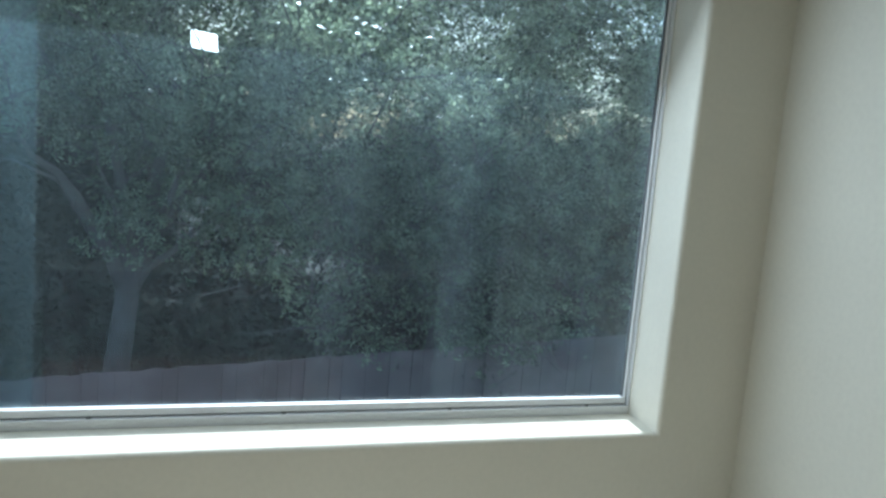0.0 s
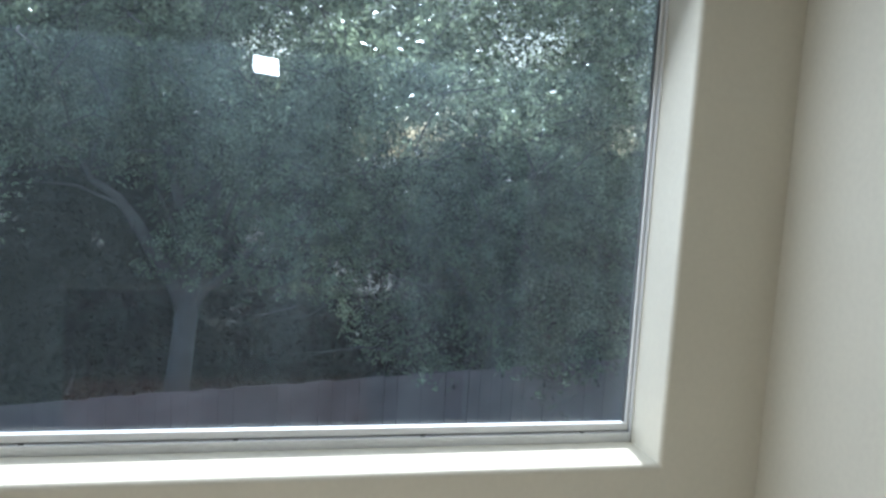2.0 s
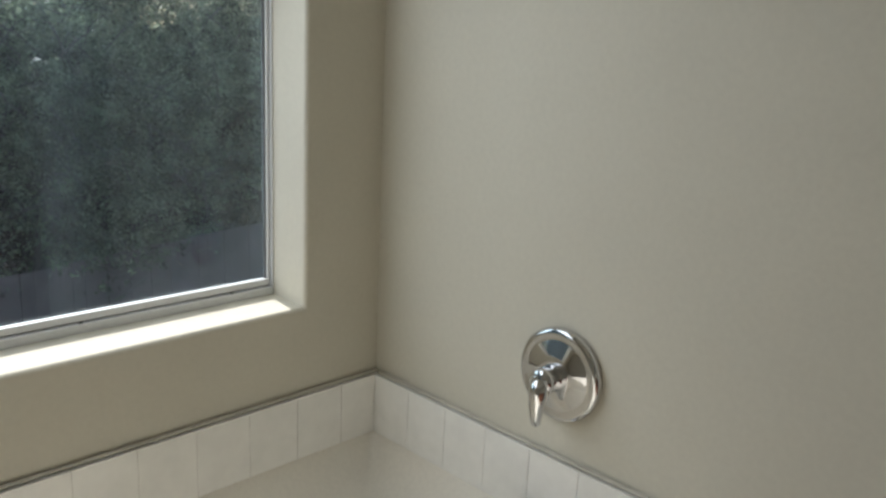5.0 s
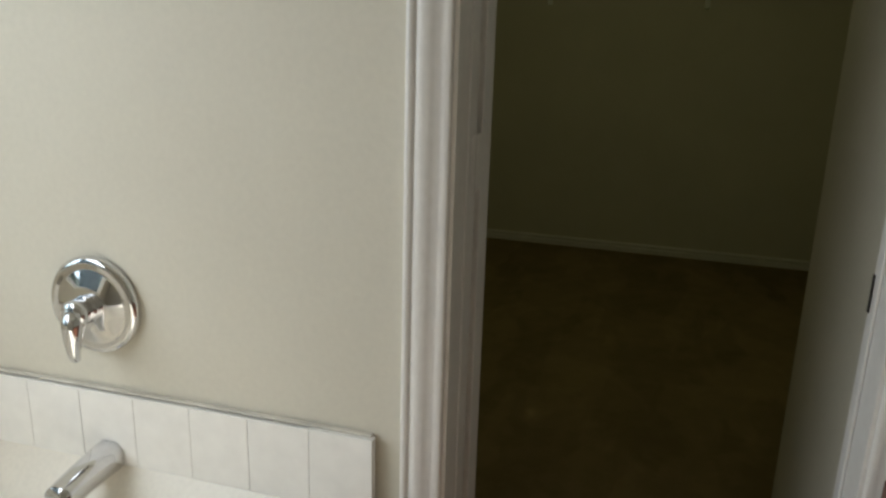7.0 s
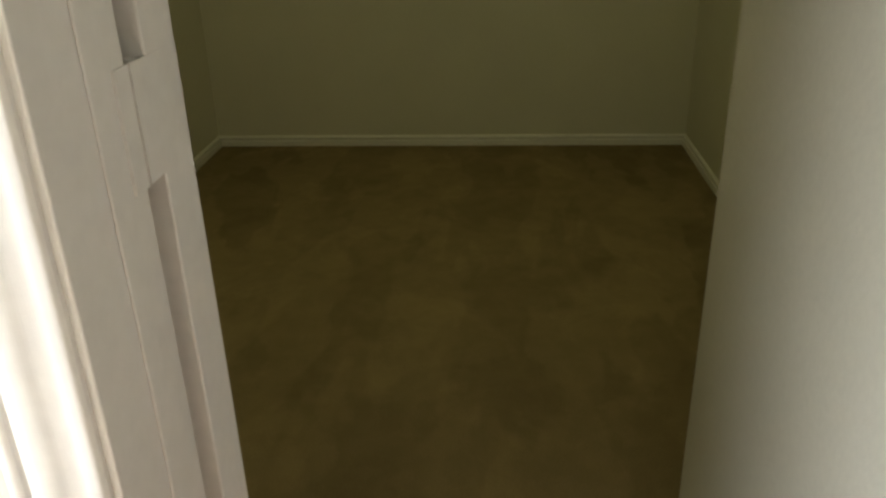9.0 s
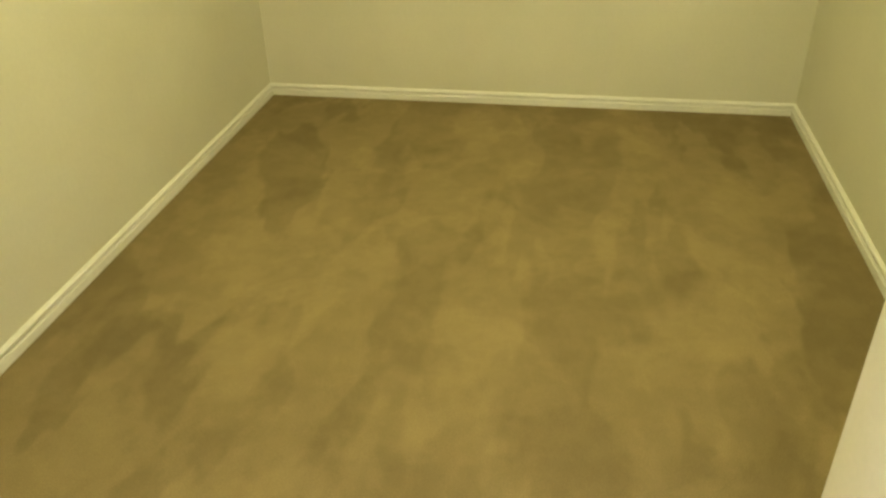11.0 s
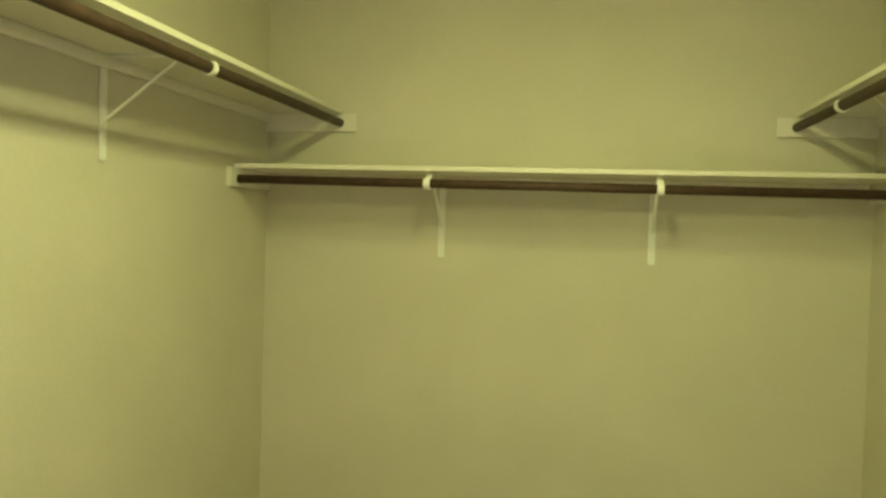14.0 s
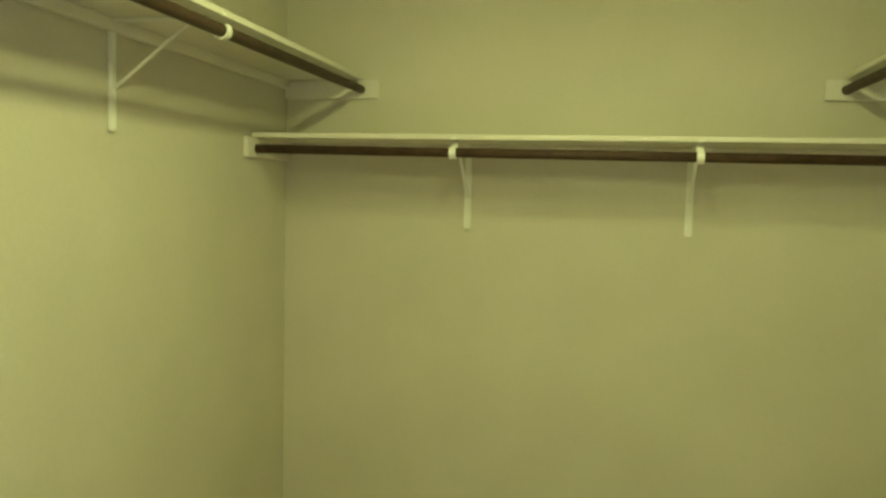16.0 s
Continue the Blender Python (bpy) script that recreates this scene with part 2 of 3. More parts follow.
def structure(name, bm, material, label, smooth=False):
    return tagged(part(name, bm, material, None, "", smooth), label, "", "", "structure")


def turned(bm, profile, m=Matrix(), seg=40):
    """A solid of revolution about z from (radius, height) pairs."""
    rings = []
    for r, h in profile:
        rings.append([bm.verts.new(m @ Vector((r * math.cos(i * math.tau / seg), r * math.sin(i * math.tau / seg), h))) for i in range(seg)])
    for a_, b_ in zip(rings, rings[1:]):
        for i in range(seg):
            bm.faces.new((a_[i], a_[(i + 1) % seg], b_[(i + 1) % seg], b_[i]))
    bm.faces.new(rings[0][::-1])
    bm.faces.new(rings[-1])


def tube(bm, points, radii, seg=12):
    """A round tube through points."""
    rings = []
    for i, p in enumerate(points):
        p = Vector(p)
        way = (Vector(points[min(i + 1, len(points) - 1)]) - Vector(points[max(i - 1, 0)])).normalized()
        side = way.orthogonal().normalized() if i == 0 else (side - way * side.dot(way)).normalized()
        up = way.cross(side)
        r = radii[i] if isinstance(radii, (list, tuple)) else radii
        rings.append([bm.verts.new(p + (side * math.cos(k * math.tau / seg) + up * math.sin(k * math.tau / seg)) * r) for k in range(seg)])
    for a_, b_ in zip(rings, rings[1:]):
        for k in range(seg):
            bm.faces.new((a_[k], a_[(k + 1) % seg], b_[(k + 1) % seg], b_[k]))
    bm.faces.new(rings[0][::-1])
    bm.faces.new(rings[-1])


def extrude_profile(bm, profile, base, axis_u, axis_v, axis_w, length):
    """A prism: profile points (u, v) swept along axis_w."""
    u, v, w, base = Vector(axis_u), Vector(axis_v), Vector(axis_w), Vector(base)
    ends = [[bm.verts.new(base + u * p + v * q + w * s) for p, q in profile] for s in (0, length)]
    n = len(profile)
    for i in range(n):
        bm.faces.new((ends[0][i], ends[0][(i + 1) % n], ends[1][(i + 1) % n], ends[1][i]))
    bm.faces.new(ends[0][::-1])
    bm.faces.new(ends[1])


# ---- plan (metres): north wall at y 0 with the window, east wall at x 0 with the closet door ----
CEIL = 2.44
WIN_L, WIN_R, WIN_B, WIN_T = -1.72, -0.193, 0.830, 2.05
DOOR_N, DOOR_S, DOOR_H = -1.125, -1.702, 2.04
WALL_T = 0.118
CL_N, CL_S, CL_E = 0.063, -2.291, 3.490
WING_X, WING_Y = 0.887, -1.748
BATH_W, BATH_S = -2.75, -2.55


def window_wall():
    bm = bmesh.new()
    fr = [bm.verts.new((x, 0, z)) for x, z in ((BATH_W, 0), (0, 0), (0, CEIL), (BATH_W, CEIL), (WIN_L, WIN_B), (WIN_R, WIN_B), (WIN_R, WIN_T), (WIN_L, WIN_T))]
    bk = [bm.verts.new((v.co.x, 0.152, v.co.z)) for v in fr]
    for i in range(4):
        j = (i + 1) % 4
        bm.faces.new((fr[i], fr[j], fr[4 + j], fr[4 + i]))
        bm.faces.new((bk[j], bk[i], bk[4 + i], bk[4 + j]))
        bm.faces.new((fr[4 + i], fr[4 + j], bk[4 + j], bk[4 + i]))
        bm.faces.new((fr[j], fr[i], bk[i], bk[j]))
    edges = [ed for ed in bm.edges if all(v in fr[4:] for v in ed.verts)]
    bmesh.ops.bevel(bm, geom=edges, offset=0.009, segments=4, affect="EDGES", profile=0.5)
    ob = structure("wall_north", bm, M_WALL, "cream textured wall with a bullnosed window opening")
    return ob


window_wall()
structure("wall_east", boxes(((0, DOOR_N + 0.02, 0), (WALL_T, 0.16, CEIL)), ((0, BATH_S, 0), (WALL_T, DOOR_S - 0.02, CEIL)),
                             ((0, DOOR_S - 0.02, DOOR_H + 0.02), (WALL_T, DOOR_N + 0.02, CEIL))), M_WALL, "cream painted wall beside the tub, with the closet doorway")
structure("wall_south", boxes(((BATH_W - 0.12, BATH_S - 0.12, 0), (WALL_T, BATH_S, CEIL))), M_WALL, "cream painted bathroom wall")
structure("wall_west", boxes(((BATH_W - 0.12, BATH_S, 0), (BATH_W, 0.16, CEIL))), M_WALL, "cream painted bathroom wall")
structure("floor", boxes(((BATH_W - 0.12, BATH_S - 0.12, -0.15), (0.06, 0.16, 0.0))), M_BFLOOR, "beige bathroom floor")
structure("ceiling_1", boxes(((BATH_W - 0.12, BATH_S - 0.12, CEIL), (WALL_T, 0.16, CEIL + 0.1))), M_CEIL, "off-white bathroom ceiling")
structure("ceiling_2", boxes(((WALL_T, CL_S - 0.12, CEIL), (CL_E + 0.12, CL_N + 0.12, CEIL + 0.1))), M_CEIL, "off-white closet ceiling")
structure("wall_closet_north", boxes(((WALL_T, CL_N, 0), (CL_E + 0.12, CL_N + 0.12, CEIL))), M_WALL, "cream painted closet wall")
structure("wall_closet_east", boxes(((CL_E, CL_S, 0), (CL_E + 0.12, CL_N, CEIL))), M_WALL, "cream painted closet end wall")
structure("wall_closet_south", boxes(((WING_X, CL_S - 0.12, 0), (CL_E + 0.12, CL_S, CEIL))), M_WALL, "cream painted closet wall")
structure("wall_wing", boxes(((WALL_T, CL_S - 0.12, 0), (WING_X, WING_Y, CEIL))), M_WALL, "short cream wall beside the closet doorway")
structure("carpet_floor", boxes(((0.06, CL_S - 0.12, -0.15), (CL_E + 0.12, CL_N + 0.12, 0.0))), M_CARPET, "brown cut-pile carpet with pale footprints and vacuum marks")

# ---- baseboards ----
BASE_PROFILE = ((0, 0), (0.016, 0), (0.016, 0.025), (0.014, 0.0275), (0.005, 0.028), (0.005, 0.0345), (0.012, 0.036), (0.012, 0.044), (0.006, 0.050), (0, 0.052))


def baseboard(base, out, along, length, label):
    bm = bmesh.new()
    extrude_profile(bm, BASE_PROFILE, base, out, (0, 0, 1), along, length)
    structure("baseboard", bm, M_TRIM, label)


B = "white painted wooden baseboard above the carpet"
baseboard((CL_E, CL_S, 0), (-1, 0, 0), (0, 1, 0), CL_N - CL_S, B)
baseboard((WALL_T, CL_N, 0), (0, -1, 0), (1, 0, 0), CL_E - WALL_T - 0.014, B)
baseboard((WING_X + 0.014, CL_S, 0), (0, 1, 0), (1, 0, 0), CL_E - WING_X - 0.028, B)
baseboard((WALL_T + 0.02, WING_Y, 0), (0, 1, 0), (1, 0, 0), WING_X - WALL_T - 0.006, B)
baseboard((WING_X, CL_S + 0.014, 0), (1, 0, 0), (0, 1, 0), WING_Y - CL_S - 0.014, B)

# ---- closet doorway: jambs, casing, hinged door ----
CASE_FACE = ((0.058, 0.012), (0.0565, 0.0152), (0.0525, 0.0168), (0.0485, 0.0152), (0.0472, 0.0112), (0.0448, 0.0108), (0.0435, 0.0145), (0.040, 0.0172), (0.034, 0.0180),
             (0.027, 0.0165), (0.020, 0.0132), (0.013, 0.0112), (0.007, 0.0112), (0.002, 0.0100), (0.0, 0.0065))


def smooth_line(pts, steps=4):
    """Points of a curve that passes smoothly through pts."""
    out = []
    for k in range(len(pts) - 1):
        p0, p1, p2, p3 = (Vector(pts[max(0, min(len(pts) - 1, k + d))]) for d in (-1, 0, 1, 2))
        for q in range(steps):
            t = q / steps
            out.append(tuple(0.5 * (2 * p1 + (p2 - p0) * t + (2 * p0 - 5 * p1 + 4 * p2 - p3) * t * t + (3 * p1 - p0 - 3 * p2 + p3) * t ** 3)))
    return out + [pts[-1]]


CASE_PROFILE = [(0, 0), (0.058, 0)] + smooth_line(CASE_FACE)


def casing(name, base, across, along, length):
    bm = bmesh.new()
    extrude_profile(bm, [(p * 1.13, q) for p, q in CASE_PROFILE], base, across, (-1, 0, 0), along, length)
    return structure(name, bm, M_TRIM, "white moulded door casing")


casing("casing_north", (0, DOOR_N + 0.006, 0), (0, 1, 0), (0, 0, 1), DOOR_H + 0.006)
casing("casing_south", (0, DOOR_S - 0.006, 0), (0, -1, 0), (0, 0, 1), DOOR_H + 0.006)
casing("casing_head", (0, DOOR_S - 0.0715, DOOR_H + 0.007), (0, 0, 1), (0, 1, 0), DOOR_N - DOOR_S + 0.143)
bm = boxes(((-0.002, DOOR_N, 0), (WALL_T + 0.003, DOOR_N + 0.019, DOOR_H)), bevel=0.0015)
structure("jamb_north", bm, M_TRIM, "white painted door jamb on the hinge side")
structure("jamb_south", boxes(((-0.002, DOOR_S - 0.019, 0), (WALL_T + 0.003, DOOR_S, DOOR_H)), bevel=0.0015), M_TRIM, "white painted door jamb with a dark strike plate")
for name, y0, y1, x0, x1 in (("door_stop_north", DOOR_N - 0.0024, DOOR_N - 0.0002, 0.062, 0.086), ("door_stop_south", DOOR_S + 0.0002, DOOR_S + 0.0045, 0.070, 0.092)):
    structure(name, boxes(((x0, y0, 0), (x1, y1, DOOR_H - 0.002)), bevel=0.0010 if y1 > -1.4 else 0.0020), M_TRIM, "white painted door stop strip")
structure("jamb_head", boxes(((-0.002, DOOR_S, DOOR_H - 0.0), (WALL_T + 0.003, DOOR_N, DOOR_H + 0.019)), bevel=0.0015), M_TRIM, "white painted head jamb")


def closet_door():
    """A door folded right back against the closet side of the wall."""
    x0, x1 = 0.151, 0.209
    y0, y1 = DOOR_N - 0.002, DOOR_N + 0.55
    d = thing("door", ((x0 + x1) / 2, y0, 0.012), "white painted closet door folded fully open against the wall", "door")
    part("door_slab", boxes(((x0, y0, 0.014), (x1, y1, DOOR_H - 0.006)), bevel=0.0015), M_TRIM, d)
    for z in (0.25, 1.073, 1.80):
        bm = bmesh.new()
        box(bm, (WALL_T - 0.02, DOOR_N - 0.0025, z - 0.044), (WALL_T + 0.0015, DOOR_N - 0.0002, z + 0.044))
        box(bm, (WALL_T + 0.0055, DOOR_N - 0.0025, z - 0.044), (x0 + 0.028, DOOR_N - 0.0002, z + 0.044))
        tube(bm, ((0.139, DOOR_N + 0.0035, z - 0.044), (0.139, DOOR_N + 0.0035, z + 0.044)), 0.006)
        part("hinge", bm, M_TRIM, d, "painted-over butt hinge")
    bm = bmesh.new()
    turned(bm, ((0.026, 0), (0.026, 0.006), (0.012, 0.01), (0.011, 0.025), (0.024, 0.034), (0.027, 0.045), (0.022, 0.056), (0.008, 0.06)),
           Matrix.Translation((x1, y1 - 0.06, 0.92)) @ Euler((0, radians(90), 0)).to_matrix().to_4x4(), 20)
    part("door_knob", bm, M_CHROME, d, "satin metal door knob", True)


closet_door()
sp = thing("strike_plate", (0.105, DOOR_S, 0.92), "dark metal strike plate on the door jamb", "strike plate")
part("plate", boxes(((0.109, DOOR_S + 0.0005, 0.907), (0.117, DOOR_S + 0.0025, 0.962)), bevel=0.0006), M_BRASS, sp)

# ---- window ----
win = tagged(thing("window_1", ((WIN_L + WIN_R) / 2, 0.1, WIN_B), "white framed fixed window above the tub", "window"), kind="structure")
FY0, FY1 = 0.112, 0.148


def rail_frame(lo, hi, y0, y1, w, foot, bevel):
    """Four butted rails round the rectangle lo-hi in x and z; foot: the height of the bottom one."""
    bm = bmesh.new()
    (xa, za), (xb, zb) = lo, hi
    box(bm, (xa, y0, za), (xb, y1, za + foot), bevel)
    box(bm, (xa, y0, zb - w), (xb, y1, zb), bevel)
    box(bm, (xa, y0, za + foot), (xa + w, y1, zb - w), bevel)
    box(bm, (xb - w, y0, za + foot), (xb, y1, zb - w), bevel)
    return bm


part("window_frame", rail_frame((WIN_L, WIN_B), (WIN_R, WIN_T), FY0, FY1, 0.0042, 0.0175, 0.0015), M_VINYL, win)
part("sash", rail_frame((WIN_L + 0.0055, WIN_B + 0.0205), (WIN_R - 0.0055, WIN_T - 0.0055), FY0 + 0.006, FY0 + 0.022, 0.0055, 0.0135, 0.002), M_VINYL, win)
part("gasket", rail_frame((WIN_L + 0.0045, WIN_B + 0.018), (WIN_R - 0.0045, WIN_T - 0.0045), FY0 + 0.012, FY0 + 0.0195, 0.009, 0.010, 0), M_GASKET, win)
pane = part("pane", boxes(((WIN_L + 0.009, FY0 + 0.016, WIN_B + 0.030), (WIN_R - 0.009, FY0 + 0.019, WIN_T - 0.009))), M_GLASS, win, "dusty clear glass with painted glare haze")
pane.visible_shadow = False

# added glass strip whose haze stands in for a pale reflection
haze_pane = part("pane", boxes(((WIN_L + 0.009, FY0 + 0.024, WIN_B + 0.028), (-1.33, FY0 + 0.025, WIN_T - 0.009))), M_GLASS_2, win, "added hazy glass strip for a pale reflected band")
haze_pane.visible_shadow = False
for x in (-1.52, -1.24, -0.91, -0.59, -0.29):
    part("weep_slot", boxes(((x - 0.004, FY0 + 0.0035, WIN_B + 0.0165), (x + 0.004, FY0 + 0.0055, WIN_B + 0.0195))), M_GASKET, win)

# ---- tub, tiles, taps ----
TILE_Z, DECK_Z, TUB_S = 0.646, 0.421, -0.99


def tub():
    t = thing("bathtub", (-0.85, -0.5, 0), "bone-coloured acrylic garden bathtub set in the corner", "bathtub")
    nx, ny = 96, 60
    x0, x1, y0, y1 = -1.75, -0.021, TUB_S, -0.021
    bm = bmesh.new()
    grid = []
    for j in range(ny + 1):
        row = []
        for i in range(nx + 1):
            x, y = x0 + (x1 - x0) * i / nx, y0 + (y1 - y0) * j / ny
            u, v = (x - (x0 + x1) / 2) / 0.72, (y - (y0 + y1) / 2) / 0.37
            r = (abs(u) ** 3 + abs(v) ** 3) ** (1 / 3)
            k = min(1, max(0, (1.08 - r) / 0.42))
            k = k * k * (3 - 2 * k)
            wall = min(x1 - x, y1 - y)
            cove = 0.09 * math.exp(-(max(wall, 0.0) / 0.055) ** 1.2)
            row.append(bm.verts.new((x, y, DECK_Z - 0.36 * k + cove)))
        grid.append(row)
    for j in range(ny):
        for i in range(nx):
            bm.faces.new((grid[j][i], grid[j][i + 1], grid[j + 1][i + 1], grid[j + 1][i]))
    part("basin", bm, M_TUB, t, "", True)
    part("apron", boxes(((x0, y0 - 0.02, 0), (x1 + 0.02, y0 - 0.001, DECK_Z + 0.004)), bevel=0.004), M_TUB, t)
    part("end_panel", boxes(((x0 - 0.02, y0 - 0.02, 0), (x0 - 0.001, -0.001, DECK_Z + 0.004)), bevel=0.004), M_TUB, t)


tub()


def tiled_wall(name, base, along, out, length, bead, label):
    """Rows of glazed wall tiles, 108 mm wide and 152 mm high, on a mortar bed, with a caulked top."""
    b, al, ou = Vector(base), Vector(along), Vector(out)

    def slab(u0, u1, v0, v1, z0, z1, bevel=0.0):
        p, q = b + al * u0 + ou * v0, b + al * u1 + ou * v1
        return boxes(((min(p.x, q.x), min(p.y, q.y), z0), (max(p.x, q.x), max(p.y, q.y), z1)), bevel=bevel)

    bed = structure(name, slab(0, length - 0.004, 0.001, 0.0186, DECK_Z - 0.14, TILE_Z - 0.004), M_GROUT, label)
    n = int(round(length / 0.1085))
    w = length / n
    for r, (z0, z1) in enumerate(((TILE_Z - 0.152, TILE_Z), (TILE_Z - 0.306, TILE_Z - 0.154))):
        for i in range(n):
            last = i == n - 1
            ob = part("tile", slab(i * w + 0.0005, (i + 1) * w - 0.0005, 0.004 if last else 0.014, 0.0205, z0 + 0.0004, z1 - 0.0004, 0.0007), M_TILE, None)
            ob.parent = bed
    part("caulk_bead", slab(0, length * bead, 0.0015, 0.0125, TILE_Z + 0.0003, TILE_Z + 0.0040, 0.0015), M_CAULK, bed, "grey-brown caulk line")


tiled_wall("tile_wall_east", (0, -0.021, 0), (0, -1, 0), (-1, 0, 0), 0.989, 0.995, "white glazed tile splash behind the tub taps")
tiled_wall("tile_wall_north", (0, 0, 0), (-1, 0, 0), (0, -1, 0), 1.79, 0.99, "white glazed tile splash under the window")


def valve():
    """Single-lever tub valve with a round plate, on the east wall."""
    y, z = -0.504, 0.803
    v = thing("tub_valve", (0, y, z), "chrome single-lever tub valve with round escutcheon", "tub valve")
    to_room = Matrix.Translation((0, y, z)) @ Euler((0, radians(-90), 0)).to_matrix().to_4x4()
    bm = bmesh.new()
    turned(bm, ((0.085, 0), (0.0855, 0.010), (0.082, 0.016), (0.074, 0.018), (0.068, 0.0165), (0.063, 0.018), (0.040, 0.027), (0.028, 0.029)), to_room, 64)
    part("escutcheon", bm, M_CHROME, v, "", True)
    bm = bmesh.new()
    turned(bm, ((0.025, 0.027), (0.0245, 0.036), (0.023, 0.042), (0.024, 0.043), (0.024, 0.060), (0.020, 0.066), (0.010, 0.069)), to_room, 40)
    part("hub", bm, M_CHROME, v, "", True)
    bm = bmesh.new()
    pts = [(-0.056, y, z + 0.004), (-0.064, y, z - 0.02), (-0.068, y, z - 0.045), (-0.068, y, z - 0.064), (-0.066, y, z - 0.076), (-0.065, y, z - 0.080)]
    tube(bm, pts, [0.021, 0.019, 0.014, 0.0105, 0.009, 0.004], 16)
    part("lever", bm, M_CHROME, v, "", True)


def spout():
    y, z = -0.516, 0.526
    s = thing("tub_spout", (-0.02, y, z), "chrome tub spout on the tiled wall", "tub spout")
    bm = bmesh.new()
    n = 14
    rings = []
    for i in range(n + 1):
        k = i / n
        x = -0.02 - 0.135 * k
        w, h = 0.027 - 0.004 * k, 0.028 - 0.005 * k
        cz = z - 0.012 * k * k
        rings.append([bm.verts.new((x, y + w * math.cos(q) * (1 + 0.12 * abs(math.sin(2 * q))), cz + h * math.sin(q) * (1 + 0.12 * abs(math.sin(2 * q))))) for q in [k2 * math.tau / 24 for k2 in range(24)]])
    for a_, b_ in zip(rings, rings[1:]):
        for i in range(24):
            bm.faces.new((a_[i], a_[(i + 1) % 24], b_[(i + 1) % 24], b_[i]))
    bm.faces.new(rings[0])
    bm.faces.new(rings[-1])
    part("spout_body", bm, M_CHROME, s, "", True)


valve()
spout()

# ---- vanity beside the door ----
VY, VZ = -1.722, 0.779


def vanity():
    v = thing("vanity_cabinet", (-0.7, -2.2, 0), "dark wood vanity cabinet beside the doorway", "cabinet")
    part("body", boxes(((-1.6, BATH_S + 0.002, 0.1), (-0.024, VY - 0.014, VZ - 0.025)), bevel=0.003), M_CABINET, v)
    part("toe_kick", boxes(((-1.6, BATH_S + 0.002, 0.0), (-0.004, VY - 0.09, 0.098))), M_CABINET, v)
    for i in range(3):
        d = part("cabinet_door", boxes(((-1.58 + 0.525 * i, VY - 0.013, 0.13), (-1.075 + 0.525 * i, VY - 0.001, VZ - 0.05)), bevel=0.004), M_CABINET, v)
    c = thing("countertop", (-0.8, -2.2, VZ - 0.03), "beige cultured marble vanity top", "countertop")
    part("slab", boxes(((-1.62, BATH_S + 0.003, VZ - 0.024), (-0.022, VY, VZ)), bevel=0.006), M_COUNTER, c)
    part("side_splash", boxes(((-0.042, BATH_S + 0.003, VZ + 0.001), (-0.023, VY - 0.05, VZ + 0.09)), bevel=0.004), M_COUNTER, c)


vanity()


# ---- closet shelves ----
def bracket(parent, at, out, drop, rod_out, rod_dz):
    """Shelf-and-rod bracket: wall leg, top arm, brace and rod hook. at: wall point at the shelf's underside; out: into the room."""
    at, out = Vector(at), Vector(out)
    side = Vector((0, 0, 1)).cross(out)
    w = 0.009

    def bar(p, q, thick, half=w):
        bm = bmesh.new()
        way = (q - p).normalized()
        nrm = way.cross(side).normalized()
        vs = [bm.verts.new(c + side * s * half + nrm * t * thick) for c in (p, q) for s in (-1, 1) for t in (-0.5, 0.5)]
        for f in ((0, 1, 3, 2), (4, 6, 7, 5), (0, 4, 5, 1), (2, 3, 7, 6), (0, 2, 6, 4), (1, 5, 7, 3)):
            bm.faces.new([vs[i] for i in f])
        bmesh.ops.bevel(bm, geom=list(bm.edges), offset=min(thick, half) * 0.3, segments=2, affect="EDGES")
        return bm

    down = Vector((0, 0, -1))
    leg_p = at + out * 0.006
    b = part("bracket", bar(leg_p - down * 0, leg_p + down * drop, 0.012, 0.0135), M_BRKT, parent, "white enamelled shelf bracket")
    part("arm", bar(at + out * 0.012 + down * 0.004, at + out * (rod_out - 0.03) + down * 0.004, 0.007), M_BRKT, b)
    part("brace", bar(at + out * 0.01 + down * drop * 0.62, at + out * (rod_out - 0.083) + down * 0.01, 0.006, 0.006), M_BRKT, b)
    bm = bmesh.new()
    pts = []
    for k in range(13):
        ang = radians(150 + 255 * k / 12)
        pts.append(at + out * (rod_out + 0.0205 * math.cos(ang)) + Vector((0, 0, rod_dz + 0.0205 * math.sin(ang))))
    ribbon(bm, [at + out * (rod_out - 0.034) + Vector((0, 0, -0.008)), at + out * (rod_out - 0.026) + Vector((0, 0, -0.014))] + pts, side, 0.012, 0.004)
    box(bm, *(tuple(f(p, q) for p, q in zip(at + out * (rod_out - 0.005) - side * 0.010, at + out * (rod_out + 0.008) + side * 0.010 + Vector((0, 0, 0.009)))) for f in (min, max)), 0.002)
    part("rod_hook", bm, M_BRKT, b)


def ribbon(bm, pts, side, half, thick):
    """A bent flat strip through pts."""
    rings = []
    for i, p in enumerate(pts):
        way = (pts[min(i + 1, len(pts) - 1)] - pts[max(i - 1, 0)]).normalized()
        nrm = way.cross(side).normalized()
        rings.append([bm.verts.new(p + side * a_ * half + nrm * b_ * thick) for a_, b_ in ((-1, -0.5), (1, -0.5), (1, 0.5), (-1, 0.5))])
    for a_, b_ in zip(rings, rings[1:]):
        for k in range(4):
            bm.faces.new((a_[k], a_[(k + 1) % 4], b_[(k + 1) % 4], b_[k]))
    bm.faces.new(rings[0][::-1])
    bm.faces.new(rings[-1])


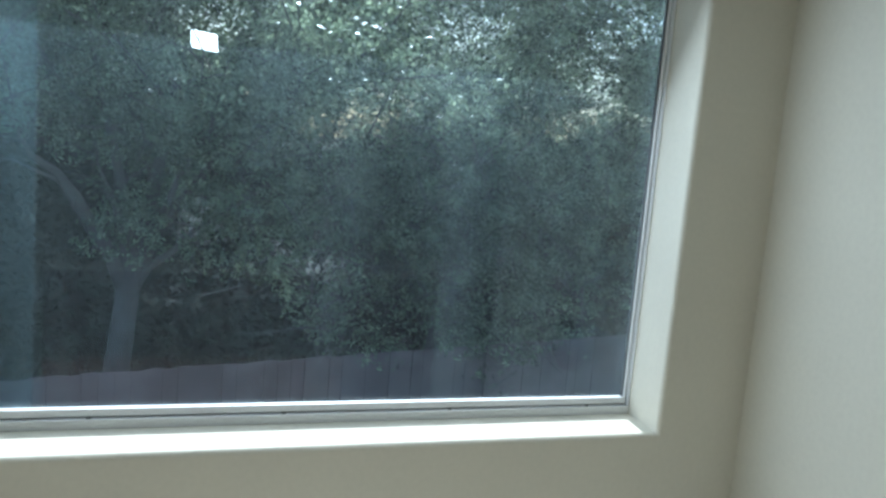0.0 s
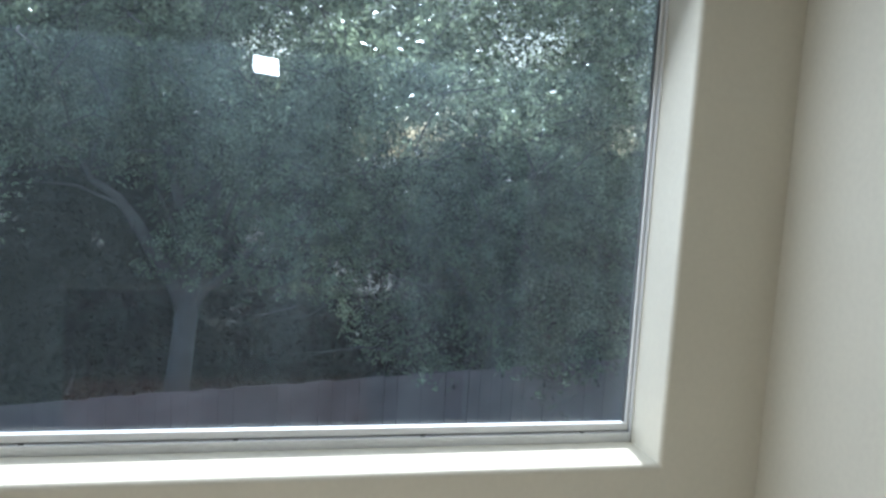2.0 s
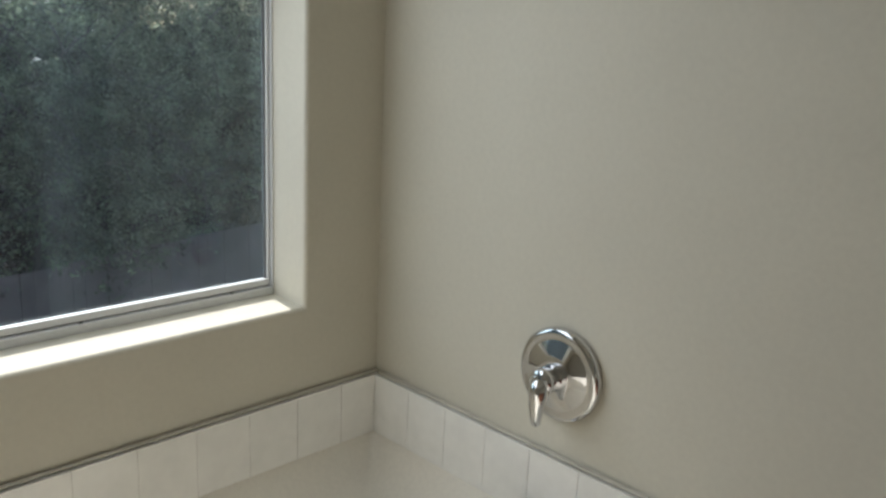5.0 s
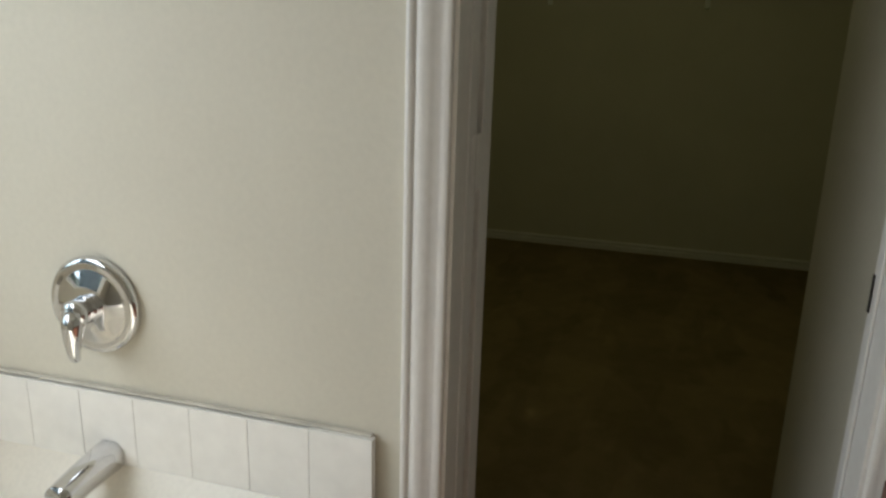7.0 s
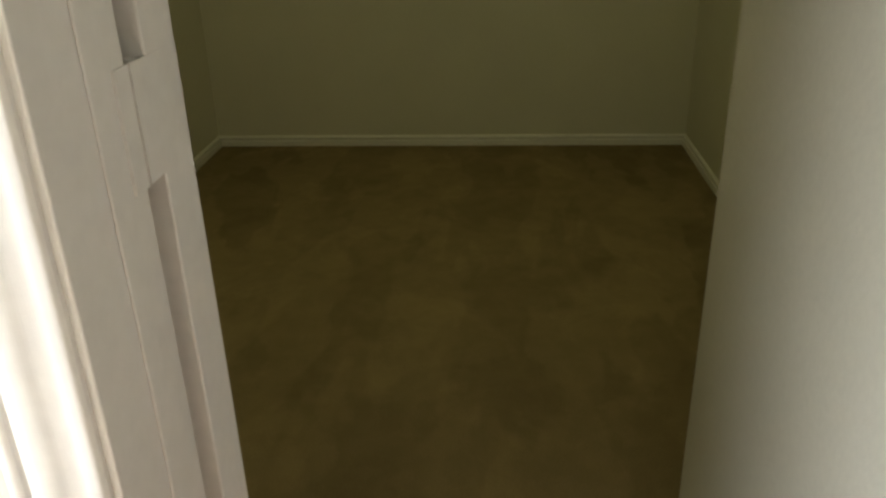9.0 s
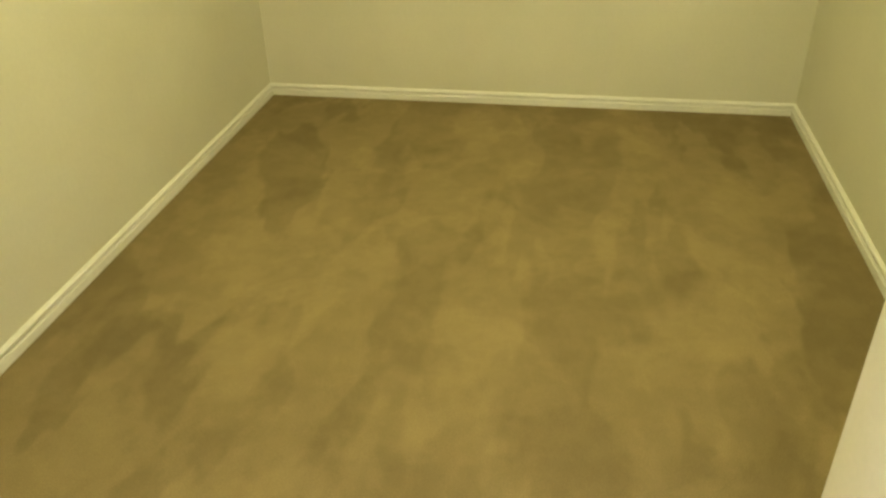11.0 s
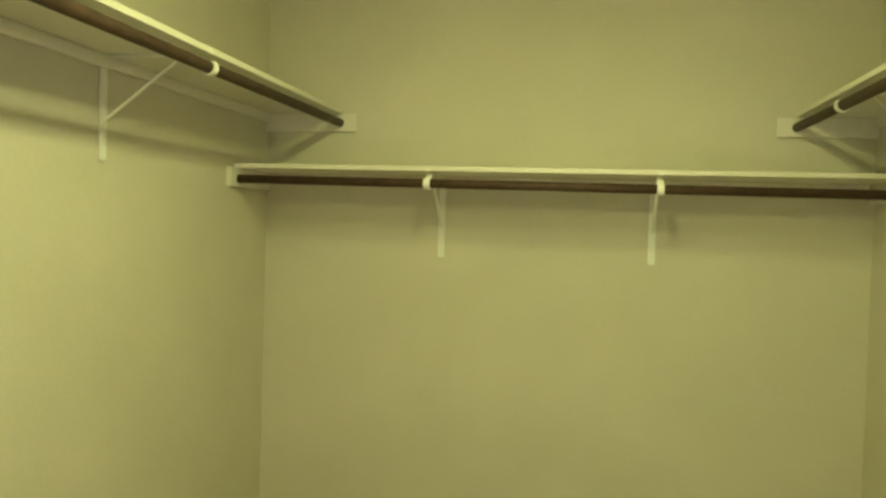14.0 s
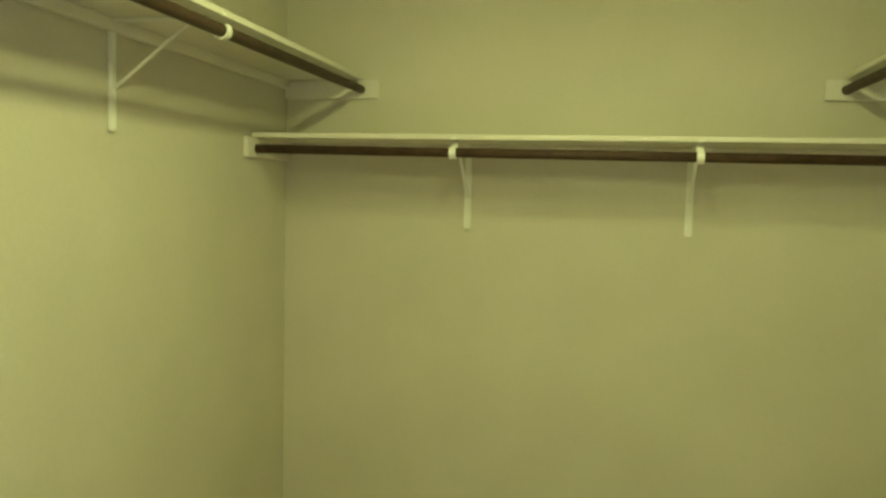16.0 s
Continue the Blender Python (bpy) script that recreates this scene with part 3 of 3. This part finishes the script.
def closet_shelf(start, along, out, length, rod_z, spots, drop, label, rod_out=0.318, rod_gap=0.037, fall=0.0):
    """A shelf along a wall: start is the wall point at floor level, along the wall, out into the room. fall: how far the rod sinks at the start."""
    s, al, ou = Vector(start), Vector(along), Vector(out)
    zb = rod_z + 0.037
    t = thing("closet_shelf", s + al * length / 2 + Vector((0, 0, zb)), label, "closet shelf", "closet shelves")

    def slab(u0, u1, v0, v1, z0, z1, bevel=0.002):
        a_, b_ = s + al * u0 + ou * v0, s + al * u1 + ou * v1
        lo = (min(a_.x, b_.x), min(a_.y, b_.y), z0)
        hi = (max(a_.x, b_.x), max(a_.y, b_.y), z1)
        return boxes((lo, hi), bevel=bevel)

    part("shelf_board", slab(0.002, length - 0.002, 0.002, rod_out + 0.004, zb, zb + 0.018), M_SHELF, t)
    part("wall_cleat", slab(0.022, length - 0.022, 0.001, 0.019, zb - 0.034, zb - 0.001), M_SHELF, t)
    for u in (0.001, length - 0.020):
        part("end_cleat", slab(u, u + 0.019, 0.001, rod_out + 0.068, zb - 0.072, zb - 0.0005), M_SHELF, t)
    bm = bmesh.new()
    z0, z1 = Vector((0, 0, zb - rod_gap - fall)), Vector((0, 0, zb - rod_gap))
    tube(bm, (s + al * 0.018 + ou * rod_out + z0, s + al * (length - 0.018) + ou * rod_out + z1), 0.0165, 20)
    part("hanging_rod", bm, M_ROD, t, "dark brown wooden rod", True)
    for u in spots:
        bracket(t, s + al * u + Vector((0, 0, zb - 0.001)), ou, drop, rod_out, 0.001 - rod_gap - fall * (1 - u / length))


closet_shelf((CL_E, CL_S, 0), (0, 1, 0), (-1, 0, 0), CL_N - CL_S, 1.632, (-0.687 - CL_S, -1.506 - CL_S), 0.322, "white painted shelf with dark wooden hanging rod across the end wall", rod_gap=0.041, fall=0.012)
closet_shelf((0.2, CL_N, 0), (1, 0, 0), (0, -1, 0), CL_E - 0.2, 1.879, (2.33 - 0.2, 1.40 - 0.2, 0.5 - 0.2), 0.291, "white painted shelf with dark wooden hanging rod on the long wall")
closet_shelf((WING_X, CL_S, 0), (1, 0, 0), (0, 1, 0), CL_E - WING_X, 1.872, (2.923 - WING_X, 1.9 - WING_X), 0.291, "white shelf with dark wooden rod on the shorter wall", rod_out=0.282)

# ---- closet ceiling ----
v = thing("ceiling_vent", (3.0, -1.04, CEIL), "white metal ceiling air vent with slats", "air vent")
part("vent_frame", boxes(((2.93, -1.17, CEIL - 0.008), (2.95, -0.90, CEIL)), ((3.05, -1.17, CEIL - 0.008), (3.07, -0.90, CEIL)),
                    ((2.95, -1.17, CEIL - 0.008), (3.05, -1.15, CEIL)), ((2.95, -0.92, CEIL - 0.008), (3.05, -0.90, CEIL))), M_BRKT, v)
part("backing", boxes(((2.95, -1.15, CEIL - 0.002), (3.05, -0.92, CEIL - 0.0005))), M_GASKET, v)
for i in range(9):
    y = -1.142 + 0.0245 * i
    part("slat", boxes(((2.952, y, CEIL - 0.007), (3.048, y + 0.012, CEIL - 0.003))), M_BRKT, v)


# ---- outdoors ----
GROUND = -2.9
structure("ground", boxes(((-400, -400, GROUND - 0.2), (400, 400, GROUND))), M_SHADED_GROUND, "bare ground and leaf litter with tree shade in its colour")


def fence():
    a_, b_ = Vector((-5.2, 5.706, 0)), Vector((7.0, 8.56, 0))
    way = (b_ - a_).normalized()
    turn = math.degrees(math.atan2(way.y, way.x))
    f = thing("fence", (a_ + b_) / 2 + Vector((0, 0, GROUND)), "weathered grey wooden board fence beyond the yard", "fence")
    n = int((b_ - a_).length / 0.145)
    me = mesh_of(boxes(((-0.0715, -0.01, 0), (0.0715, 0.01, 1.84)), bevel=0.003), "board", M_FENCE)
    rnd = random.Random(5)
    for i in range(n):
        ob = new("board", me)
        ob.parent = f
        p = a_ + way * (0.0725 + 0.145 * i)
        ob.matrix_parent_inverse = Matrix.Translation(f.location).inverted()
        ob.matrix_basis = pose(p.x, p.y, GROUND + rnd.uniform(-0.008, 0.008), rnd.uniform(-0.4, 0.4), rnd.uniform(-0.08, 0.08), turn)
    for z in (0.35, 1.45):
        ob = part("rail", boxes(((0, 0.012, z), ((b_ - a_).length, 0.05, z + 0.085))), M_FENCE, f)
        ob.matrix_basis = pose(a_.x, a_.y, GROUND, 0, 0, turn)


fence()


CARD = Vector((-0.889, 13.5, 2.67))


def clear_of_card(p):
    """True where a leaf leaves the white card open towards the house and the sun."""
    keep = np.ones(len(p), bool)
    for way, radius, far in ((Vector((-0.9, -1.2, 1.35)) - CARD, 0.36, 15.0), (sun_way, 0.40, 14.0)):
        w = np.array(way.normalized())
        d = p - np.array(CARD)
        k = d @ w
        off = np.linalg.norm(d - k[:, None] * w, axis=1)
        keep &= ~((off < radius) & (k > -0.3) & (k < far))
    return keep


def leaves(blobs, count, size, seed, material=None, loose=1.7):
    """Leaf blades on the shells of ellipsoid clumps (centre, radii), as one mesh."""
    rng = np.random.default_rng(seed)
    w = np.array([b[3] * b[4] * b[5] for b in blobs]) ** 0.67
    pick = rng.choice(len(blobs), count, p=w / w.sum())
    c = np.array(blobs)[pick]
    # sprigs: leaves gather round twig ends
    twig = rng.normal(size=(len(blobs), 34, 3))
    twig /= np.linalg.norm(twig, axis=2)[:, :, None]
    twig *= rng.uniform(0.5, 1.08, (len(blobs), 34, 1))
    d = twig[pick, rng.integers(0, 34, count)]
    p = c[:, :3] + d * c[:, 3:6] + rng.normal(0, 1, (count, 3)) * np.array((1.0, 1.0, 0.7)) * size * loose
    ok = clear_of_card(p)
    p, d = p[ok], d[ok]
    count = len(p)
    n = d + rng.normal(size=(count, 3)) * 0.6 + np.array((0, 0, 0.6))
    n /= np.linalg.norm(n, axis=1)[:, None]
    u = np.cross(n, rng.normal(size=(count, 3)))
    u /= np.linalg.norm(u, axis=1)[:, None]
    v_ = np.cross(n, u)
    L = (size * rng.uniform(0.6, 1.4, count))[:, None]
    quad = np.stack([p - u * L, p + v_ * L * 0.42 + n * L * 0.12, p + u * L, p - v_ * L * 0.42 + n * L * 0.12], 1).reshape(-1, 3)
    me = bpy.data.meshes.new("crown")
    me.vertices.add(len(quad))
    me.vertices.foreach_set("co", quad.ravel())
    me.loops.add(len(quad))
    me.loops.foreach_set("vertex_index", np.arange(len(quad), dtype=np.int32))
    me.polygons.add(count)
    me.polygons.foreach_set("loop_start", np.arange(0, count * 4, 4, dtype=np.int32))
    me.update(calc_edges=True)
    me.materials.append(material or M_LEAF)
    return me


def tree(place, height, spread, low, seed, count, size, limbs, label, clumps=90, leaf=None, twigs=70, hollow=False, loose=1.7):
    """A tapered trunk, forked limbs and a crown of leaf clumps. low: how far down the crown hangs."""
    rnd = random.Random(seed)
    base = Vector((place[0], place[1], GROUND))
    t = thing("tree", base, label, "tree")
    bm = bmesh.new()
    fork = base + Vector((0.15, 0, 2.4))
    tube(bm, (base - Vector((0, 0, 0.1)), base + Vector((0.05, 0, 0.5)), base + Vector((0.02, 0.05, 1.2)), fork, fork + Vector((0.2, 0.1, 0.9)), fork + Vector((0.4, 0.3, 2.2))),
         (0.28, 0.18, 0.145, 0.125, 0.08, 0.04), 12)
    ends = []
    for dx, dy, dz, r in limbs:
        tip = fork + Vector((dx, dy, dz))
        mid = fork.lerp(tip, 0.5) + Vector((0, 0, 0.12 + rnd.uniform(-0.05, 0.1)))
        bend = [Vector([rnd.uniform(-1, 1) * 0.05 * (tip - fork).length * 0.5 for c in range(3)]) for k in range(4)]
        line = [fork - Vector((0, 0, 0.15)), fork.lerp(mid, 0.35) + bend[0], fork.lerp(mid, 0.7) + bend[1], mid, mid.lerp(tip, 0.35) + bend[2], mid.lerp(tip, 0.7) + bend[3], tip]
        tube(bm, line, (r, r * 0.86, r * 0.78, r * 0.66, r * 0.5, r * 0.34, r * 0.15), 8)
        bare = hollow and dx < 0 and dz < 2
        ends += [] if bare else [mid, tip]
        for k in range(5):
            q = mid.lerp(tip, rnd.random())
            e_ = q + Vector((rnd.uniform(-0.9, 0.9), rnd.uniform(-0.7, 0.5), rnd.uniform(-0.3, 0.9)))
            tube(bm, (q, q.lerp(e_, 0.5) + Vector((0, 0, 0.08)), e_), (r * 0.22, r * 0.14, r * 0.05), 5)
            if not bare:
                ends.append(e_)
    ends += [fork + Vector((0.25, -0.1, 0.75)), fork + Vector((0.5, 0.1, 1.5))]
    blobs = []
    top = GROUND + height
    for e_ in ends:
        blobs.append((*e_, rnd.uniform(0.5, 0.9), rnd.uniform(0.5, 0.8), rnd.uniform(0.35, 0.6)))
    for k in range(clumps):
        ang, rr = rnd.uniform(0, math.tau), math.sqrt(rnd.random())
        z = low + (top - low) * rnd.random() ** 0.8
        if hollow and z < 1.15 and ang > 1.9 and rr > 0.1:
            continue
        f = max(0.25, 1 - ((z - (low + top) * 0.47) / (top - low) * 1.7) ** 2)
        blobs.append((place[0] + math.cos(ang) * rr * spread * f, place[1] + math.sin(ang) * rr * spread * f * 0.75, z,
                      rnd.uniform(0.3, 0.62), rnd.uniform(0.3, 0.55), rnd.uniform(0.18, 0.36)))
    part("trunk", bm, M_BARK, t, "", True)
    # bare twigs that poke out of the clumps
    bm = bmesh.new()
    for k in range(twigs):
        b = blobs[rnd.randrange(len(blobs))]
        p = Vector(b[:3]) + Vector((rnd.uniform(-1, 1) * b[3], -b[4] * rnd.uniform(0.5, 1.0), rnd.uniform(-1, 1) * b[5]))
        way = Vector((rnd.uniform(-1, 1), rnd.uniform(-0.6, 0.3), rnd.uniform(-0.7, 0.9))).normalized() * rnd.uniform(0.25, 0.7)
        bend = Vector((rnd.uniform(-0.08, 0.08), 0, rnd.uniform(-0.1, 0.05)))
        tube(bm, (p, p + way * 0.5 + bend, p + way), (0.011, 0.008, 0.003), 4)
        tube(bm, (p + way * 0.5 + bend, p + way * 0.7 + bend * 2.5, p + way * 0.9 + bend * 4), (0.006, 0.005, 0.002), 4)
    tagged(part("twigs", bm, M_BARK, t, "thin bare grey twigs"), kind="stuff")
    crown = new("crown", leaves(blobs, count, size, seed, leaf, loose))
    crown.parent, crown.matrix_parent_inverse = t, Matrix.Translation(t.location).inverted()
    return t


tree((-1.80, 7.9), 6.6, 4.4, 0.72, 11, 100000, 0.030, ((-1.05, -0.35, 1.6, 0.095), (-0.35, -0.2, 1.5, 0.045), (1.3, -0.5, 1.15, 0.05), (1.6, 0.2, 2.4, 0.07), (-0.5, 0.5, 3.0, 0.07), (0.9, -0.8, 2.0, 0.05)), "spreading backlit oak with a leaning grey limb behind the fence", 240, twigs=260, hollow=True)
tree((2.1, 8.6), 4.3, 2.4, -2.0, 23, 66000, 0.031, ((-1.2, -0.4, 0.8, 0.06), (1.2, 0.1, 1.0, 0.06), (0.2, -0.6, 1.5, 0.06)), "dense low oak with drooping leafy branches behind the fence", 150, M_LEAF_PALE, 220)
tree((-6.0, 9.6), 7.6, 3.0, -0.6, 31, 36000, 0.035, ((-1.2, 0, 1.8, 0.08), (1.3, 0.2, 2.0, 0.08)), "leafy oak at the side of the yard", 150, M_LEAF)
tree((5.0, 11.0), 7.8, 4.4, -1.4, 37, 120000, 0.034, ((-1.2, 0, 1.8, 0.08), (1.3, 0.2, 2.0, 0.08)), "tall leafy oak in the distance behind the fence", 220, M_LEAF)
tree((-1.5, 14.5), 10.6, 6.8, -0.2, 41, 165000, 0.052, ((-2.2, 0, 3.2, 0.12), (2.3, 0.2, 3.4, 0.12)), "wide shaded oak standing far beyond the fence", 520, M_LEAF, loose=6.0)
tree((8.0, 17.0), 10.6, 7.0, -0.2, 43, 110000, 0.062, ((-2.2, 0, 3.2, 0.12), (2.3, 0.2, 3.4, 0.12)), "tall oak standing far beyond the fence", 360, M_LEAF, loose=6.0)
tree((-2.2, 20.5), 11.5, 6.0, 0.0, 47, 45000, 0.085, ((-2.2, 0, 3.2, 0.12), (2.3, 0.2, 3.4, 0.12)), "hazy oak crown far behind the other trees", 300, M_LEAF, loose=5.0)
tree((-8.0, 15.5), 9.5, 5.5, -1.2, 53, 90000, 0.06, ((-2.2, 0, 3.2, 0.12), (2.3, 0.2, 3.4, 0.12)), "broad oak in the shade beyond the side of the yard", 260, M_LEAF, loose=5.0)


# shrubs added to darken the hollow under the trees
def shrub(place, size, seed, count):
    rnd = random.Random(seed)
    t = thing("shrub", (place[0], place[1], GROUND), "added dense shrub behind the fence, understory shade put in its leaf colour", "shrub", "shrubs behind the fence")
    blobs = [(place[0] + rnd.uniform(-1, 1) * size * 0.8, place[1] + rnd.uniform(-0.5, 0.5), GROUND + rnd.uniform(0.2, 1.0) * size, rnd.uniform(0.4, 0.8), rnd.uniform(0.35, 0.6), rnd.uniform(0.3, 0.6)) for k in range(26)]
    bm = bmesh.new()
    for k in range(4):
        b = blobs[k]
        tube(bm, ((place[0] + 0.1 * k - 0.15, place[1], GROUND - 0.05), (place[0] * 0.6 + b[0] * 0.4, b[1], GROUND + size * 0.3), (b[0], b[1], b[2])), (0.05, 0.035, 0.012), 6)
    part("stems", bm, M_BARK, t, "", True)
    me = leaves(blobs, count, 0.085, seed, M_LEAF_SHADE)
    crown = new("crown", me)
    crown.parent, crown.matrix_parent_inverse = t, Matrix.Translation(t.location).inverted()


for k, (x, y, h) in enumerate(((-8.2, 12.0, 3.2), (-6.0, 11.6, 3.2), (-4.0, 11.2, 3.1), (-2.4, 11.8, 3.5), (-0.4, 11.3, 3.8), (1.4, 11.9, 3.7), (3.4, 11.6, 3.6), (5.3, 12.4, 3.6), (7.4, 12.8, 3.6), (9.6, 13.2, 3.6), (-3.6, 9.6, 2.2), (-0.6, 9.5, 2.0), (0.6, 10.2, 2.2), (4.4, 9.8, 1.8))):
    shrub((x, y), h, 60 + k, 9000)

# made-up white card, tilted into the sun to give a bright reflection-like patch
bx = thing("bright_card", (CARD.x, CARD.y, CARD.z), "small added white card that makes a bright sunlit patch among the branches", "roof sheet")
card = part("panel", boxes(((-0.225, -0.44, -0.008), (0.225, 0.44, 0.008)), bevel=0.003), M_WHITE, bx)
card.matrix_parent_inverse = Matrix()
card.matrix_basis = pose(0, 0, 0, 25, 5, 3)
